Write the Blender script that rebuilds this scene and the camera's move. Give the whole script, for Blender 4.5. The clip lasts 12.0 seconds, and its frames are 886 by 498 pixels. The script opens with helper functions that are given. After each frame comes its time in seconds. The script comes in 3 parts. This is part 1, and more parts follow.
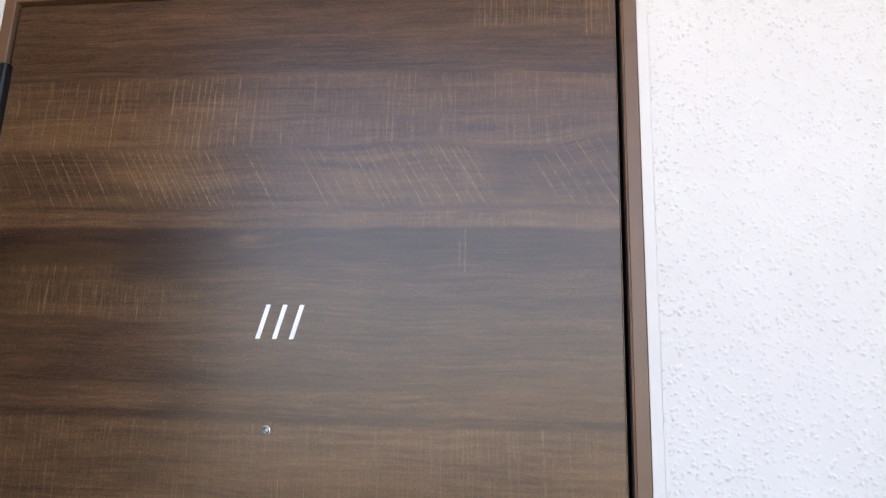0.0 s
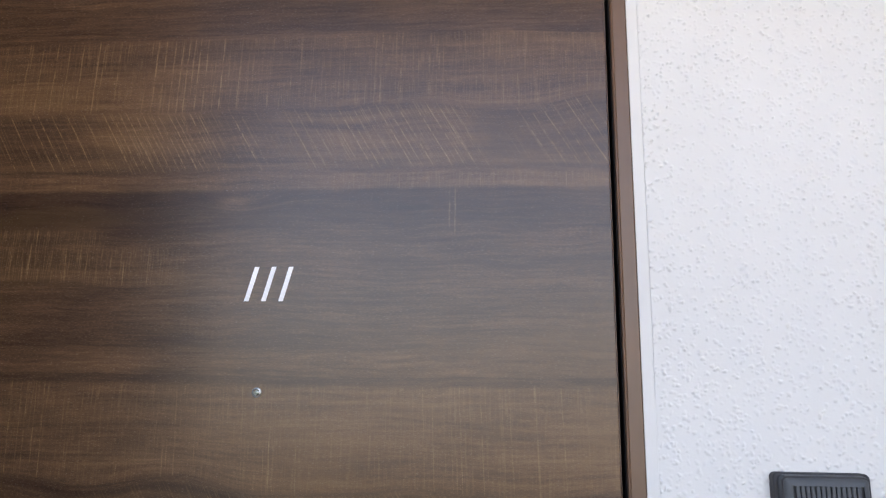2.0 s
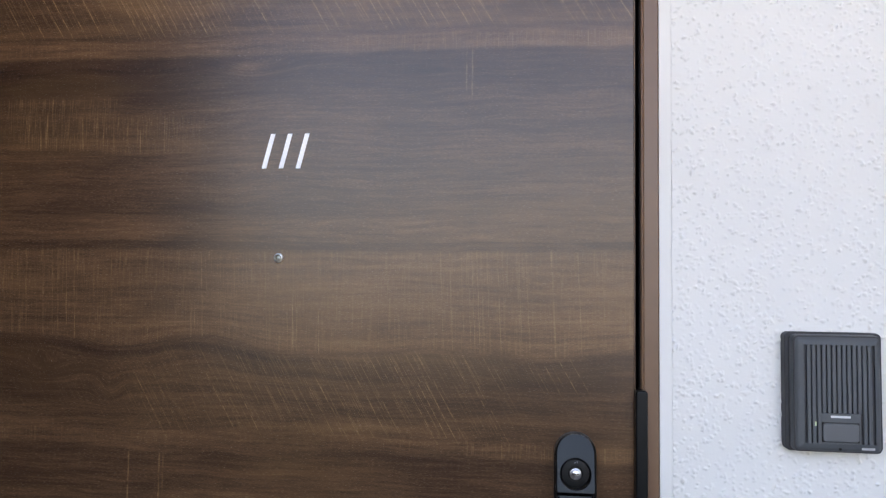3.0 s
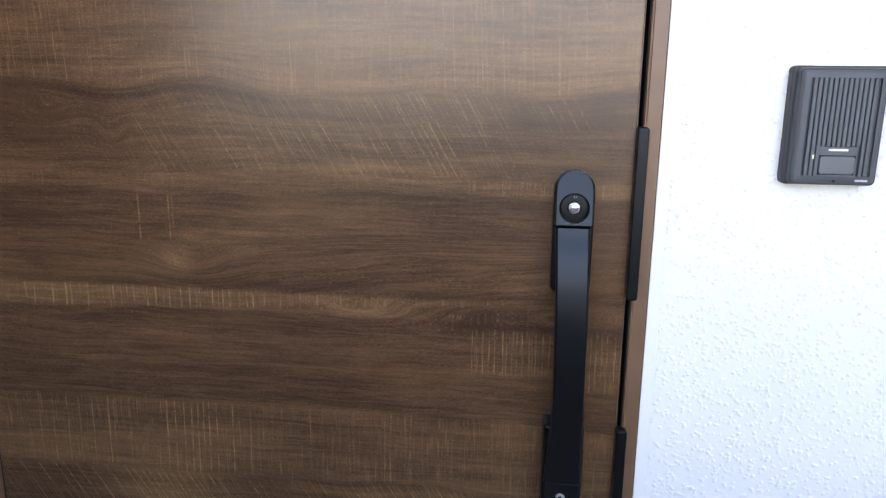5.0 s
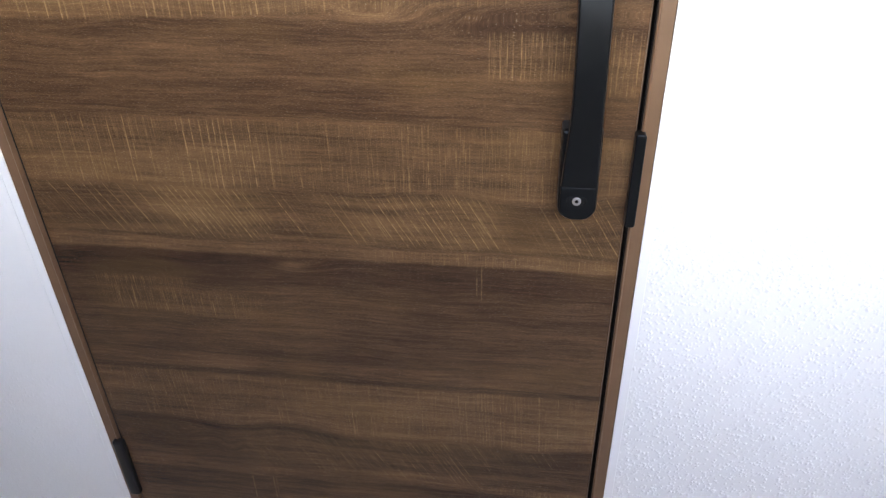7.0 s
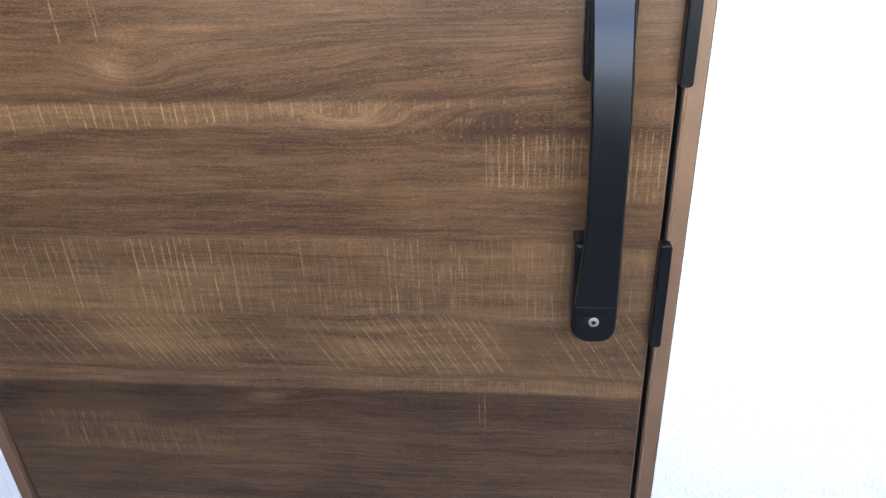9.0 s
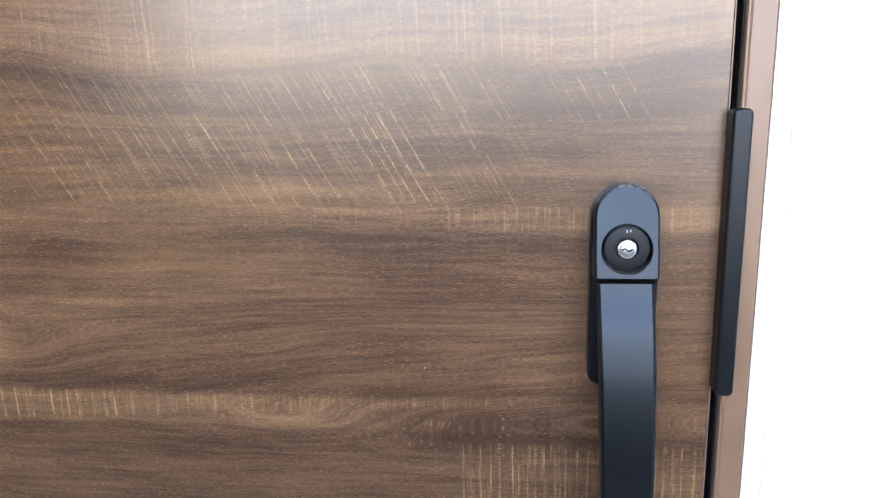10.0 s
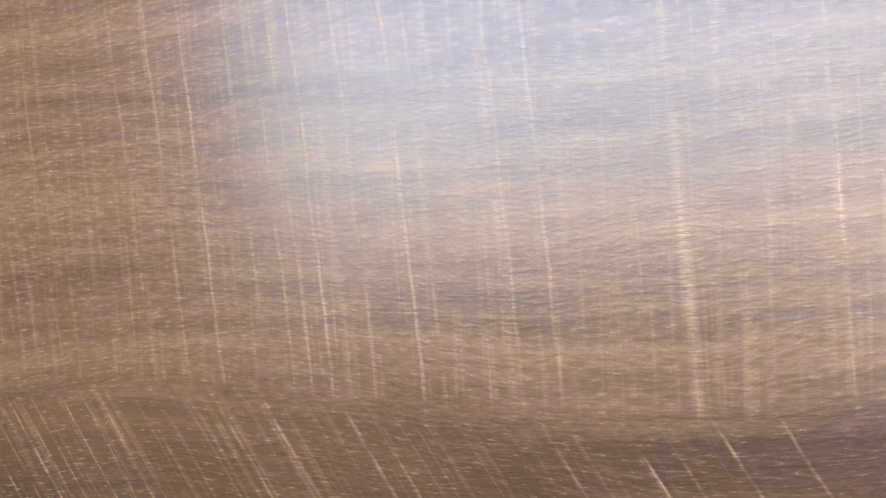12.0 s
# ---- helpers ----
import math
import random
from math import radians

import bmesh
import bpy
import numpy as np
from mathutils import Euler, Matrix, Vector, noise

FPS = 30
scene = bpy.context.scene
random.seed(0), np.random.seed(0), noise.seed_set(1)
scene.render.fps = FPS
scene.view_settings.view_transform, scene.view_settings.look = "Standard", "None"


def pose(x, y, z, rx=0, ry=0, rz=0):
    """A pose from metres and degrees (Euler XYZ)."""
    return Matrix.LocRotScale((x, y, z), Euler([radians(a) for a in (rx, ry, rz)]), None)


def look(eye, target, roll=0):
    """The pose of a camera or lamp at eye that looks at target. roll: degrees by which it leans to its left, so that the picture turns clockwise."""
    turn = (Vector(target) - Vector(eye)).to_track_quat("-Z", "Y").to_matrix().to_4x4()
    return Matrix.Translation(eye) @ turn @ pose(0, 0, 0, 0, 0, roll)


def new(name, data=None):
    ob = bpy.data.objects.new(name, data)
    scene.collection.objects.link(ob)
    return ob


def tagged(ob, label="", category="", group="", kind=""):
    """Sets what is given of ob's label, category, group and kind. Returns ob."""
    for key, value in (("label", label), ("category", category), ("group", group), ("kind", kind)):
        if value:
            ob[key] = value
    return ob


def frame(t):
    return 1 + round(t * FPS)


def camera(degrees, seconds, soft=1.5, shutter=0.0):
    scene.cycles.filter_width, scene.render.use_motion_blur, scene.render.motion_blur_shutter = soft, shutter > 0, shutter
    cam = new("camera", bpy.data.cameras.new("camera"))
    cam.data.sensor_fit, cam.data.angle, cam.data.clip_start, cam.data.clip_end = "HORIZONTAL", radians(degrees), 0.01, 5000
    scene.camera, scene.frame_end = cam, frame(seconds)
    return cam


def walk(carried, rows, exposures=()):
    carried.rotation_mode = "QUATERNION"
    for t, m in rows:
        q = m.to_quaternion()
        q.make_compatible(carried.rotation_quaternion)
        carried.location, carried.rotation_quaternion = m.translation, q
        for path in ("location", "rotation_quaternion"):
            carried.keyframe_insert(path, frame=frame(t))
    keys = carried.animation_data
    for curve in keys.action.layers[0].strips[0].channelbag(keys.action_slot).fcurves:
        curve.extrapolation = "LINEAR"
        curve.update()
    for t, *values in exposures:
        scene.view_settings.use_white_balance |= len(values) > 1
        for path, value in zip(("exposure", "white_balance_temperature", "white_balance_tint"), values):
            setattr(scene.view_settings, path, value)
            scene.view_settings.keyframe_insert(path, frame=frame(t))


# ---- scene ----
cam = camera(62.55, 12.0, soft=1.2)
PATH = [
    (0, look((0.7613, -0.8931, 1.4423), (0.6387, 0.0713, 1.6765), 1.77)),
    (0.5, look((0.7606, -0.8892, 1.4367), (0.6433, 0.0618, 1.7230), 2.06)),
    (1, look((0.7636, -0.8839, 1.4317), (0.6444, 0.0678, 1.7148), 1.98)),
    (1.5, look((0.7557, -0.8844, 1.4275), (0.6541, 0.0788, 1.6764), 1.36)),
    (2, look((0.7511, -0.8814, 1.4055), (0.6525, 0.0886, 1.6276), 0.90)),
    (2.5, look((0.7505, -0.8829, 1.4003), (0.6452, 0.1015, 1.5411), 0.61)),
    (2.7, look((0.7565, -0.8780, 1.3982), (0.6352, 0.1093, 1.5010), 0.69)),
    (3.1, look((0.7566, -0.8762, 1.3923), (0.6273, 0.1147, 1.4305), 0.69)),
    (3.5, look((0.7548, -0.8738, 1.3811), (0.6248, 0.1175, 1.3610), 0.85)),
    (3.9, look((0.7520, -0.8723, 1.3679), (0.6263, 0.1170, 1.2934), 1.04)),
    (4.3, look((0.7495, -0.8733, 1.3560), (0.6306, 0.1114, 1.2283), 1.13)),
    (4.5, look((0.7475, -0.8759, 1.3460), (0.6323, 0.1053, 1.1916), 1.13)),
    (5, look((0.7452, -0.8799, 1.3340), (0.6331, 0.0868, 1.1040), 0.63)),
    (5.5, look((0.7459, -0.8841, 1.3157), (0.6359, 0.0529, 0.9839), 0.78)),
    (6, look((0.7511, -0.8823, 1.2979), (0.6376, 0.0173, 0.8763), 0.18)),
    (6.5, look((0.7467, -0.8818, 1.2838), (0.6308, -0.0123, 0.8037), -0.72)),
    (7, look((0.7437, -0.8821, 1.2724), (0.6260, -0.0464, 0.7359), -1.22)),
    (7.2, look((0.7463, -0.8762, 1.2704), (0.6230, -0.0572, 0.7101), -1.64)),
    (7.6, look((0.7393, -0.8671, 1.2656), (0.6220, -0.0692, 0.6743), -2.22)),
    (8, look((0.7248, -0.8445, 1.2613), (0.6227, -0.0476, 0.6659), -2.78)),
    (8.4, look((0.7119, -0.8103, 1.2614), (0.6218, 0.0050, 0.6895), -3.09)),
    (8.8, look((0.7100, -0.7666, 1.2699), (0.6158, 0.0836, 0.7519), -2.94)),
    (9, look((0.7167, -0.7188, 1.2837), (0.6139, 0.1512, 0.8015), -2.71)),
    (9.5, look((0.7256, -0.6195, 1.2965), (0.6160, 0.3208, 0.9744), -2.13)),
    (10, look((0.7259, -0.5269, 1.3067), (0.6224, 0.4400, 1.0734), -1.31)),
    (10.5, look((0.7170, -0.3863, 1.3120), (0.6006, 0.5973, 1.1741), -4.65)),
    (11, look((0.7038, -0.2749, 1.3260), (0.5705, 0.7135, 1.2525), -6.71)),
    (11.5, look((0.7225, -0.2012, 1.3494), (0.5505, 0.7834, 1.3195), -5.56)),
    (12, look((0.7784, -0.1662, 1.3640), (0.4555, 0.7781, 1.3004), -4.14)),
]

LIGHT = [(0, 3.30, 7900, 22), (1.0, 3.20, 7850, 22), (2.5, 3.10, 7850, 22), (4.5, 3.65, 7800, 22.5), (5.5, 4.09, 7900, 22), (7.0, 4.63, 9700, 22.5),
         (8.8, 4.92, 8400, 20), (9.5, 5.03, 7500, 20), (10.5, 4.75, 7050, 19.5), (11.2, 4.73, 7000, 19.5), (12.0, 4.74, 6850, 19)]
walk(cam, PATH, exposures=LIGHT)

# ---------------------------------------------------------------- world and light
world = bpy.data.worlds.new("world")
scene.world = world
world.use_nodes = True
wn = world.node_tree.nodes
sky = wn.new("ShaderNodeTexSky")
sky.sky_type = "NISHITA"
sky.sun_disc = False
sky.sun_elevation = radians(48)
sky.sun_rotation = radians(20)
sky.dust_density = 2.5
world.node_tree.links.new(sky.outputs[0], wn["Background"].inputs[0])
wn["Background"].inputs[1].default_value = 0.15

sun = new("sun", bpy.data.lights.new("sun", "SUN"))
sun.data.energy, sun.data.angle, sun.data.color = 3.0, radians(0.6), (1.0, 0.95, 0.88)
sun.matrix_world = look((3.0, 8.0, 9.0), (0, 0, 0))


# ---------------------------------------------------------------- node helpers
class Graph:
    """A short way of writing node materials."""

    def __init__(self, name):
        self.mat = bpy.data.materials.new(name)
        self.mat.use_nodes = True
        self.tree = self.mat.node_tree
        self.shader = self.tree.nodes["Principled BSDF"]

    def put(self, socket, value):
        if isinstance(value, bpy.types.NodeSocket):
            self.tree.links.new(value, socket)
        else:
            socket.default_value = value

    def math(self, op, a, b=0.0, c=0.0, clamp=False):
        n = self.tree.nodes.new("ShaderNodeMath")
        n.operation, n.use_clamp = op, clamp
        for s, v in zip(n.inputs, (a, b, c)):
            self.put(s, v)
        return n.outputs[0]

    def add(self, a, b):
        return self.math("ADD", a, b)

    def mul(self, a, b):
        return self.math("MULTIPLY", a, b)

    def step(self, x, lo, hi, a=0.0, b=1.0):
        n = self.tree.nodes.new("ShaderNodeMapRange")
        n.interpolation_type = "SMOOTHSTEP"
        for s, v in zip(n.inputs, (x, lo, hi, a, b)):
            self.put(s, v)
        return n.outputs[0]

    def span(self, x, lo, hi, soft):
        return self.mul(self.step(x, lo - soft, lo + soft), self.step(x, hi - soft, hi + soft, 1.0, 0.0))

    def xyz(self):
        n = self.tree.nodes.new("ShaderNodeTexCoord")
        s = self.tree.nodes.new("ShaderNodeSeparateXYZ")
        self.tree.links.new(n.outputs["Object"], s.inputs[0])
        return s.outputs

    def comb(self, x, y, z):
        n = self.tree.nodes.new("ShaderNodeCombineXYZ")
        for s, v in zip(n.inputs, (x, y, z)):
            self.put(s, v)
        return n.outputs[0]

    def noise(self, vec, scale=1.0, detail=2.0, rough=0.5, distort=0.0):
        n = self.tree.nodes.new("ShaderNodeTexNoise")
        self.put(n.inputs["Vector"], vec)
        for k, v in (("Scale", scale), ("Detail", detail), ("Roughness", rough), ("Distortion", distort)):
            n.inputs[k].default_value = v
        return n.outputs["Fac"]

    def ramp(self, fac, stops, interp="LINEAR"):
        n = self.tree.nodes.new("ShaderNodeValToRGB")
        n.color_ramp.interpolation = interp
        e = n.color_ramp.elements
        while len(e) < len(stops):
            e.new(0.5)
        for el, (p, c) in zip(e, stops):
            el.position = p
            el.color = (*c, 1) if isinstance(c, tuple) else (c, c, c, 1)
        self.put(n.inputs[0], fac)
        return n.outputs[0]

    def mix(self, fac, a, b):
        n = self.tree.nodes.new("ShaderNodeMix")
        n.data_type = "RGBA"
        self.put(n.inputs[0], fac)
        for s, v in ((n.inputs[6], a), (n.inputs[7], b)):
            self.put(s, (*v, 1) if isinstance(v, tuple) else v)
        return n.outputs[2]

    def bump(self, height, strength, distance):
        n = self.tree.nodes.new("ShaderNodeBump")
        n.inputs["Strength"].default_value, n.inputs["Distance"].default_value = strength, distance
        self.put(n.inputs["Height"], height)
        self.put(self.shader.inputs["Normal"], n.outputs[0])

    def done(self, color, rough, metal=0.0, spec=0.5):
        for k, v in (("Base Color", (*color, 1) if isinstance(color, tuple) else color), ("Roughness", rough),
                     ("Metallic", metal), ("Specular IOR Level", spec)):
            self.put(self.shader.inputs[k], v)
        return self.mat


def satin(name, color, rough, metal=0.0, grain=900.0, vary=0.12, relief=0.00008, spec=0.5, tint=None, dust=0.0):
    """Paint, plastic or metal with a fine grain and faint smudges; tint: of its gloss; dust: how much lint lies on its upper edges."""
    g = Graph(name)
    x, y, z = g.xyz()
    v = g.comb(x, y, z)
    fine, broad = g.noise(v, grain, 2), g.noise(v, 22, 4)
    c2 = tuple(min(1, k * (1 + vary * 2.2)) for k in color)
    c1 = tuple(k * (1 - vary) for k in color)
    col = g.mix(g.step(broad, 0.3, 0.75), c1, c2)
    rg = g.math("ADD", rough - 0.05, g.mul(broad, 0.12))
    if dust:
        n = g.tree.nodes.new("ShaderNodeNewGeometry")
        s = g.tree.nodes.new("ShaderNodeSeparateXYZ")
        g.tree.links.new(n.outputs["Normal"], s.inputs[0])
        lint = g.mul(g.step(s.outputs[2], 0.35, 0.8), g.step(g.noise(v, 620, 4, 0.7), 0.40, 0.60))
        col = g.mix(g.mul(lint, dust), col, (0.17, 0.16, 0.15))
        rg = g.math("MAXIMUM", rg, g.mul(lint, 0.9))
    if tint:
        g.shader.inputs["Specular Tint"].default_value = (*tint, 1)
    g.bump(fine, 0.35, relief)
    return g.done(col, rg, metal, spec)


def laminate():
    """Dark walnut print with sawn bands, repeating up the door every 1.010 m."""
    g = Graph("walnut_laminate")
    x, y, z = g.xyz()
    across = g.math("DIVIDE", x, 0.87)
    LOW, TALL = 0.904, 1.010

    def line(stops, middle, reach):
        """A gently bending height across the door, as its offset from the middle height."""
        fac = g.ramp(across, [(p / 0.87, (h - middle) / reach + 0.5) for p, h in stops], "CARDINAL")
        return g.mul(g.add(fac, -0.5), reach)

    def bell(value, middle, width):
        d = g.math("DIVIDE", g.add(value, -middle), width)
        return g.math("EXPONENT", g.mul(g.mul(d, d), -1.0))

    # the joint where the print begins again bends a little across the door
    joint = line(((0.0, 0.911), (0.10, 0.910), (0.17, 0.909), (0.26, 0.902), (0.53, 0.901), (0.74, 0.895), (0.87, 0.886)), LOW, 0.05)
    zr = g.add(g.math("WRAP", g.add(z, g.mul(joint, -1.0)), LOW + TALL, LOW), joint)
    board = line(((0.0, 1.333), (0.067, 1.331), (0.145, 1.327), (0.206, 1.316), (0.259, 1.316), (0.297, 1.326), (0.356, 1.330), (0.407, 1.317), (0.443, 1.311),
                  (0.515, 1.311), (0.580, 1.316), (0.615, 1.319), (0.653, 1.317), (0.721, 1.314), (0.770, 1.311), (0.814, 1.317), (0.87, 1.321)), 1.316, 0.06)
    upper = line(((0.0, 1.801), (0.21, 1.800), (0.285, 1.797), (0.395, 1.802), (0.515, 1.798), (0.639, 1.804), (0.706, 1.796), (0.772, 1.796), (0.82, 1.806), (0.87, 1.818)), 1.800, 0.06)
    wave = g.mul(g.add(g.noise(g.comb(g.mul(x, 2.6), 0.0, g.mul(zr, 4.0)), 1.0, 3), -0.5), 0.008)
    ragged = g.mul(g.add(g.noise(g.comb(g.mul(x, 30.0), 50.0, g.mul(zr, 30.0)), 1.0, 3), -0.5), 0.005)
    zs = g.add(zr, wave)
    zs = g.add(zs, g.mul(g.mul(board, bell(zr, 1.316, 0.035)), -0.9))
    zs = g.add(zs, g.mul(g.mul(upper, bell(zr, 1.800, 0.035)), -1.0))
    zw = g.add(zs, ragged)

    def profile(lo, hi, stops):
        return g.ramp(g.math("DIVIDE", g.add(zw, -lo), hi - lo), [((p - lo) / (hi - lo), c) for p, c in stops])

    lower_tone = profile(0.88, 1.45, (
        (0.88, 0.37), (0.935, 0.38), (0.960, 0.39), (1.000, 0.40), (1.016, 0.36), (1.026, 0.33), (1.032, 0.47), (1.055, 0.52), (1.062, 0.35), (1.080, 0.41), (1.110, 0.42),
        (1.150, 0.38), (1.187, 0.34), (1.194, 0.46), (1.209, 0.49), (1.216, 0.39), (1.260, 0.37), (1.290, 0.34), (1.308, 0.30), (1.323, 0.51), (1.360, 0.52), (1.410, 0.50),
        (1.436, 0.44), (1.442, 0.30), (1.45, 0.32)))
    upper_tone = profile(1.45, 1.95, (
        (1.45, 0.40), (1.456, 0.42), (1.474, 0.43), (1.484, 0.34), (1.530, 0.36), (1.560, 0.37), (1.630, 0.32), (1.672, 0.24), (1.684, 0.25), (1.691, 0.50), (1.708, 0.50),
        (1.715, 0.35), (1.760, 0.38), (1.795, 0.35), (1.803, 0.45), (1.900, 0.41), (1.95, 0.40)))
    tone = g.add(lower_tone, g.mul(g.math("GREATER_THAN", zw, 1.45), g.add(upper_tone, g.mul(lower_tone, -1.0))))

    # lighter and darker clouds of the print
    for cx, cz, rx, rz, much in (
            (0.10, 1.655, 0.24, 0.022, -0.12), (0.10, 1.270, 0.15, 0.034, -0.13), (0.40, 1.292, 0.09, 0.018, -0.08), (0.80, 1.285, 0.07, 0.022, -0.07), (0.57, 1.222, 0.12, 0.018, 0.10),
            (0.292, 1.096, 0.028, 0.018, 0.17), (0.388, 1.671, 0.028, 0.011, 0.22), (0.250, 1.775, 0.080, 0.026, 0.17), (0.60, 1.770, 0.08, 0.025, 0.07), (0.07, 1.370, 0.13, 0.060, -0.12), (0.31, 1.850, 0.07, 0.050, 0.06), (0.27, 1.464, 0.13, 0.010, 0.08),
            (0.56, 1.034, 0.065, 0.016, 0.12), (0.74, 1.765, 0.045, 0.030, -0.12), (0.50, 1.202, 0.13, 0.012, -0.13), (0.72, 1.042, 0.12, 0.018, -0.15),
            (0.43, 1.700, 0.08, 0.012, -0.09), (0.10, 1.130, 0.13, 0.035, -0.07), (0.13, 1.970, 0.20, 0.03, 0.04)):
        much = g.mul(g.mul(bell(x, cx, rx), bell(zr, cz, rz)), much)
        tone = g.add(tone, much)

    # grain: swirls round the knots and a fan that climbs towards the lock side
    swirl = g.mul(g.add(g.noise(g.comb(g.mul(x, 6.0), 3.0, g.mul(zr, 16.0)), 1.0, 3), -0.5), 0.020)
    climb = g.mul(g.mul(g.span(zr, 1.030, 1.125, 0.018), g.math("MAXIMUM", g.add(x, -0.38), 0.0)), -0.10)
    zg = g.add(g.add(zs, swirl), climb)
    for kx, kz, rx, rz, lift in ((0.315, 1.090, 0.055, 0.026, 0.020), (0.400, 1.672, 0.05, 0.018, 0.016), (0.130, 1.280, 0.04, 0.02, 0.014), (0.215, 1.262, 0.02, 0.022, 0.016), (0.560, 1.040, 0.07, 0.014, 0.016)):
        zg = g.add(zg, g.mul(g.mul(bell(x, kx, rx), bell(zr, kz, rz)), lift))
    streak = g.noise(g.comb(g.mul(x, 2.4), 5.0, g.mul(zg, 38.0)), 1.0, 5, 0.62)
    vein = g.noise(g.comb(g.mul(x, 4.5), 14.0, g.mul(zg, 120.0)), 1.0, 3, 0.6)
    grain = g.noise(g.comb(g.mul(x, 14.0), 1.0, g.mul(zg, 260.0)), 1.0, 4, 0.65)
    fibre = g.noise(g.comb(g.mul(x, 240.0), 2.0, g.mul(zg, 1300.0)), 1.0, 3, 0.7)
    mottle = g.noise(g.comb(g.mul(x, 60.0), 17.0, g.mul(zg, 330.0)), 1.0, 3, 0.6)
    cloud = g.noise(g.comb(g.mul(x, 9.0), 27.0, g.mul(zg, 30.0)), 1.0, 3, 0.6)
    blotch = g.noise(g.comb(g.mul(x, 4.0), 8.0, g.mul(zr, 9.0)), 1.0, 3)
    t = tone
    for value, much in ((streak, 0.27), (vein, 0.34), (grain, 0.42), (mottle, 0.20), (cloud, 0.18), (blotch, 0.26)):
        t = g.add(t, g.mul(g.add(value, -0.5), much))
    t = g.add(t, g.mul(g.add(g.math("MINIMUM", g.math("MAXIMUM", fibre, 0.38), 0.60), -0.5), 0.58))
    t = g.add(t, -0.015)
    color = g.ramp(t, [(0.0, (0.019, 0.0090, 0.0055)), (0.28, (0.050, 0.0242, 0.0135)), (0.50, (0.108, 0.0545, 0.0268)),
                       (0.75, (0.203, 0.107, 0.050)), (1.0, (0.325, 0.184, 0.085))])
    gold = g.step(g.noise(g.comb(g.mul(x, 3.2), 21.0, g.mul(zr, 11.0)), 1.0, 3), 0.50, 0.72)
    color = g.mix(g.mul(gold, 0.22), color, (0.165, 0.085, 0.032))

    # saw marks
    wobble = g.mul(g.add(g.noise(g.comb(g.mul(x, 25.0), 61.0, g.mul(zr, 45.0)), 1.0, 2), -0.5), 0.0022)
    broken = g.step(fibre, 0.34, 0.57, 0.30, 1.0)
    worn = g.step(g.noise(g.comb(g.mul(x, 210.0), 63.0, g.mul(zr, 50.0)), 1.0, 3), 0.36, 0.62, 0.12, 1.15)

    def strokes(coord, width, marks):
        """Single strokes at places along a coordinate, each with its strength."""
        groups, total = [], None
        for mark in sorted(marks):
            if not groups or len(groups[-1]) == 9 or mark[0] - groups[-1][0][0] > 0.16:
                groups.append([])
            groups[-1].append(mark)
        for some in groups:
            low, high, stops = some[0][0] - width, some[-1][0] + width, []
            for k, (p, s) in enumerate(some):
                lo = p - width if k == 0 else max(p - width, (p + some[k - 1][0]) / 2)
                hi = p + width if k == len(some) - 1 else min(p + width, (p + some[k + 1][0]) / 2)
                stops += [((q - low) / (high - low), c) for q, c in ((lo, 0.0), (p, s), (hi, 0.0))]
            place = g.math("MULTIPLY_ADD", coord, 1 / (high - low), -low / (high - low))
            total = g.add(g.ramp(g.math("MULTIPLY_ADD", total, 1e-6, place) if total else place, stops), total or 0.0)
        return total

    def gather(stops, lo, hi):
        return g.mul(g.ramp(across, [(p / 0.87, c) for p, c in stops]), g.span(zw, lo, hi, 0.004))

    xs = g.add(x, wobble)
    xm = g.add(xs, g.mul(g.add(zr, -1.36), 0.045))
    xt = g.add(xs, g.mul(g.add(zr, -1.85), -0.02))
    lean_mid = g.add(xs, g.mul(g.add(zr, -1.310), 0.57))
    lean_top = g.add(xs, g.mul(g.add(zr, -1.797), 0.60))
    fine_up = g.noise(g.comb(g.mul(x, 620.0), 6.0, g.mul(zr, 26.0)), 1.0, 2)
    some_up = g.noise(g.comb(g.mul(x, 300.0), 4.0, g.mul(zr, 13.0)), 1.0, 2)
    fine_slant = g.noise(g.comb(g.mul(g.add(x, g.mul(zr, 0.58)), 520.0), 7.0, g.mul(zr, 18.0)), 1.0, 2)

    full = g.span(zw, 1.318, 1.438, 0.003)
    mid_up = strokes(xm, 0.0007, ((0.075, 0.5), (0.095, 0.8), (0.119, 0.8), (0.132, 0.6), (0.140, 0.7), (0.152, 0.7), (0.163, 0.9), (0.215, 0.4), (0.240, 0.35), (0.337, 0.5), (0.362, 0.5),
                                  (0.380, 0.5), (0.421, 0.5), (0.543, 0.4), (0.598, 0.4), (0.631, 0.6), (0.643, 0.6), (0.654, 0.9), (0.668, 0.4), (0.676, 0.6), (0.681, 0.7), (0.687, 1.0),
                                  (0.699, 0.7), (0.712, 1.0), (0.7175, 0.5), (0.737, 0.6), (0.746, 0.7), (0.807, 0.7), (0.835, 0.4)))
    mid_up = g.add(mid_up, strokes(xm, 0.0018, ((0.7765, 0.6), (0.735, 0.3), (0.692, 0.3))))
    mid_up = g.mul(mid_up, full)
    short_up = g.mul(strokes(xm, 0.0008, ((0.322, 1.0), (0.327, 0.7), (0.448, 0.6), (0.455, 1.0), (0.460, 0.5), (0.488, 1.0), (0.515, 0.6))), g.span(zw, 1.318, 1.372, 0.005))
    tick = g.mul(strokes(xs, 0.0016, ((0.245, 0.8), (0.286, 0.7), (0.291, 0.4))), g.span(zr, 1.124, 1.184, 0.006))
    tick = g.add(tick, g.mul(strokes(xs, 0.0014, ((0.669, 0.5), (0.676, 0.8))), g.span(zr, 1.630, 1.686, 0.006)))
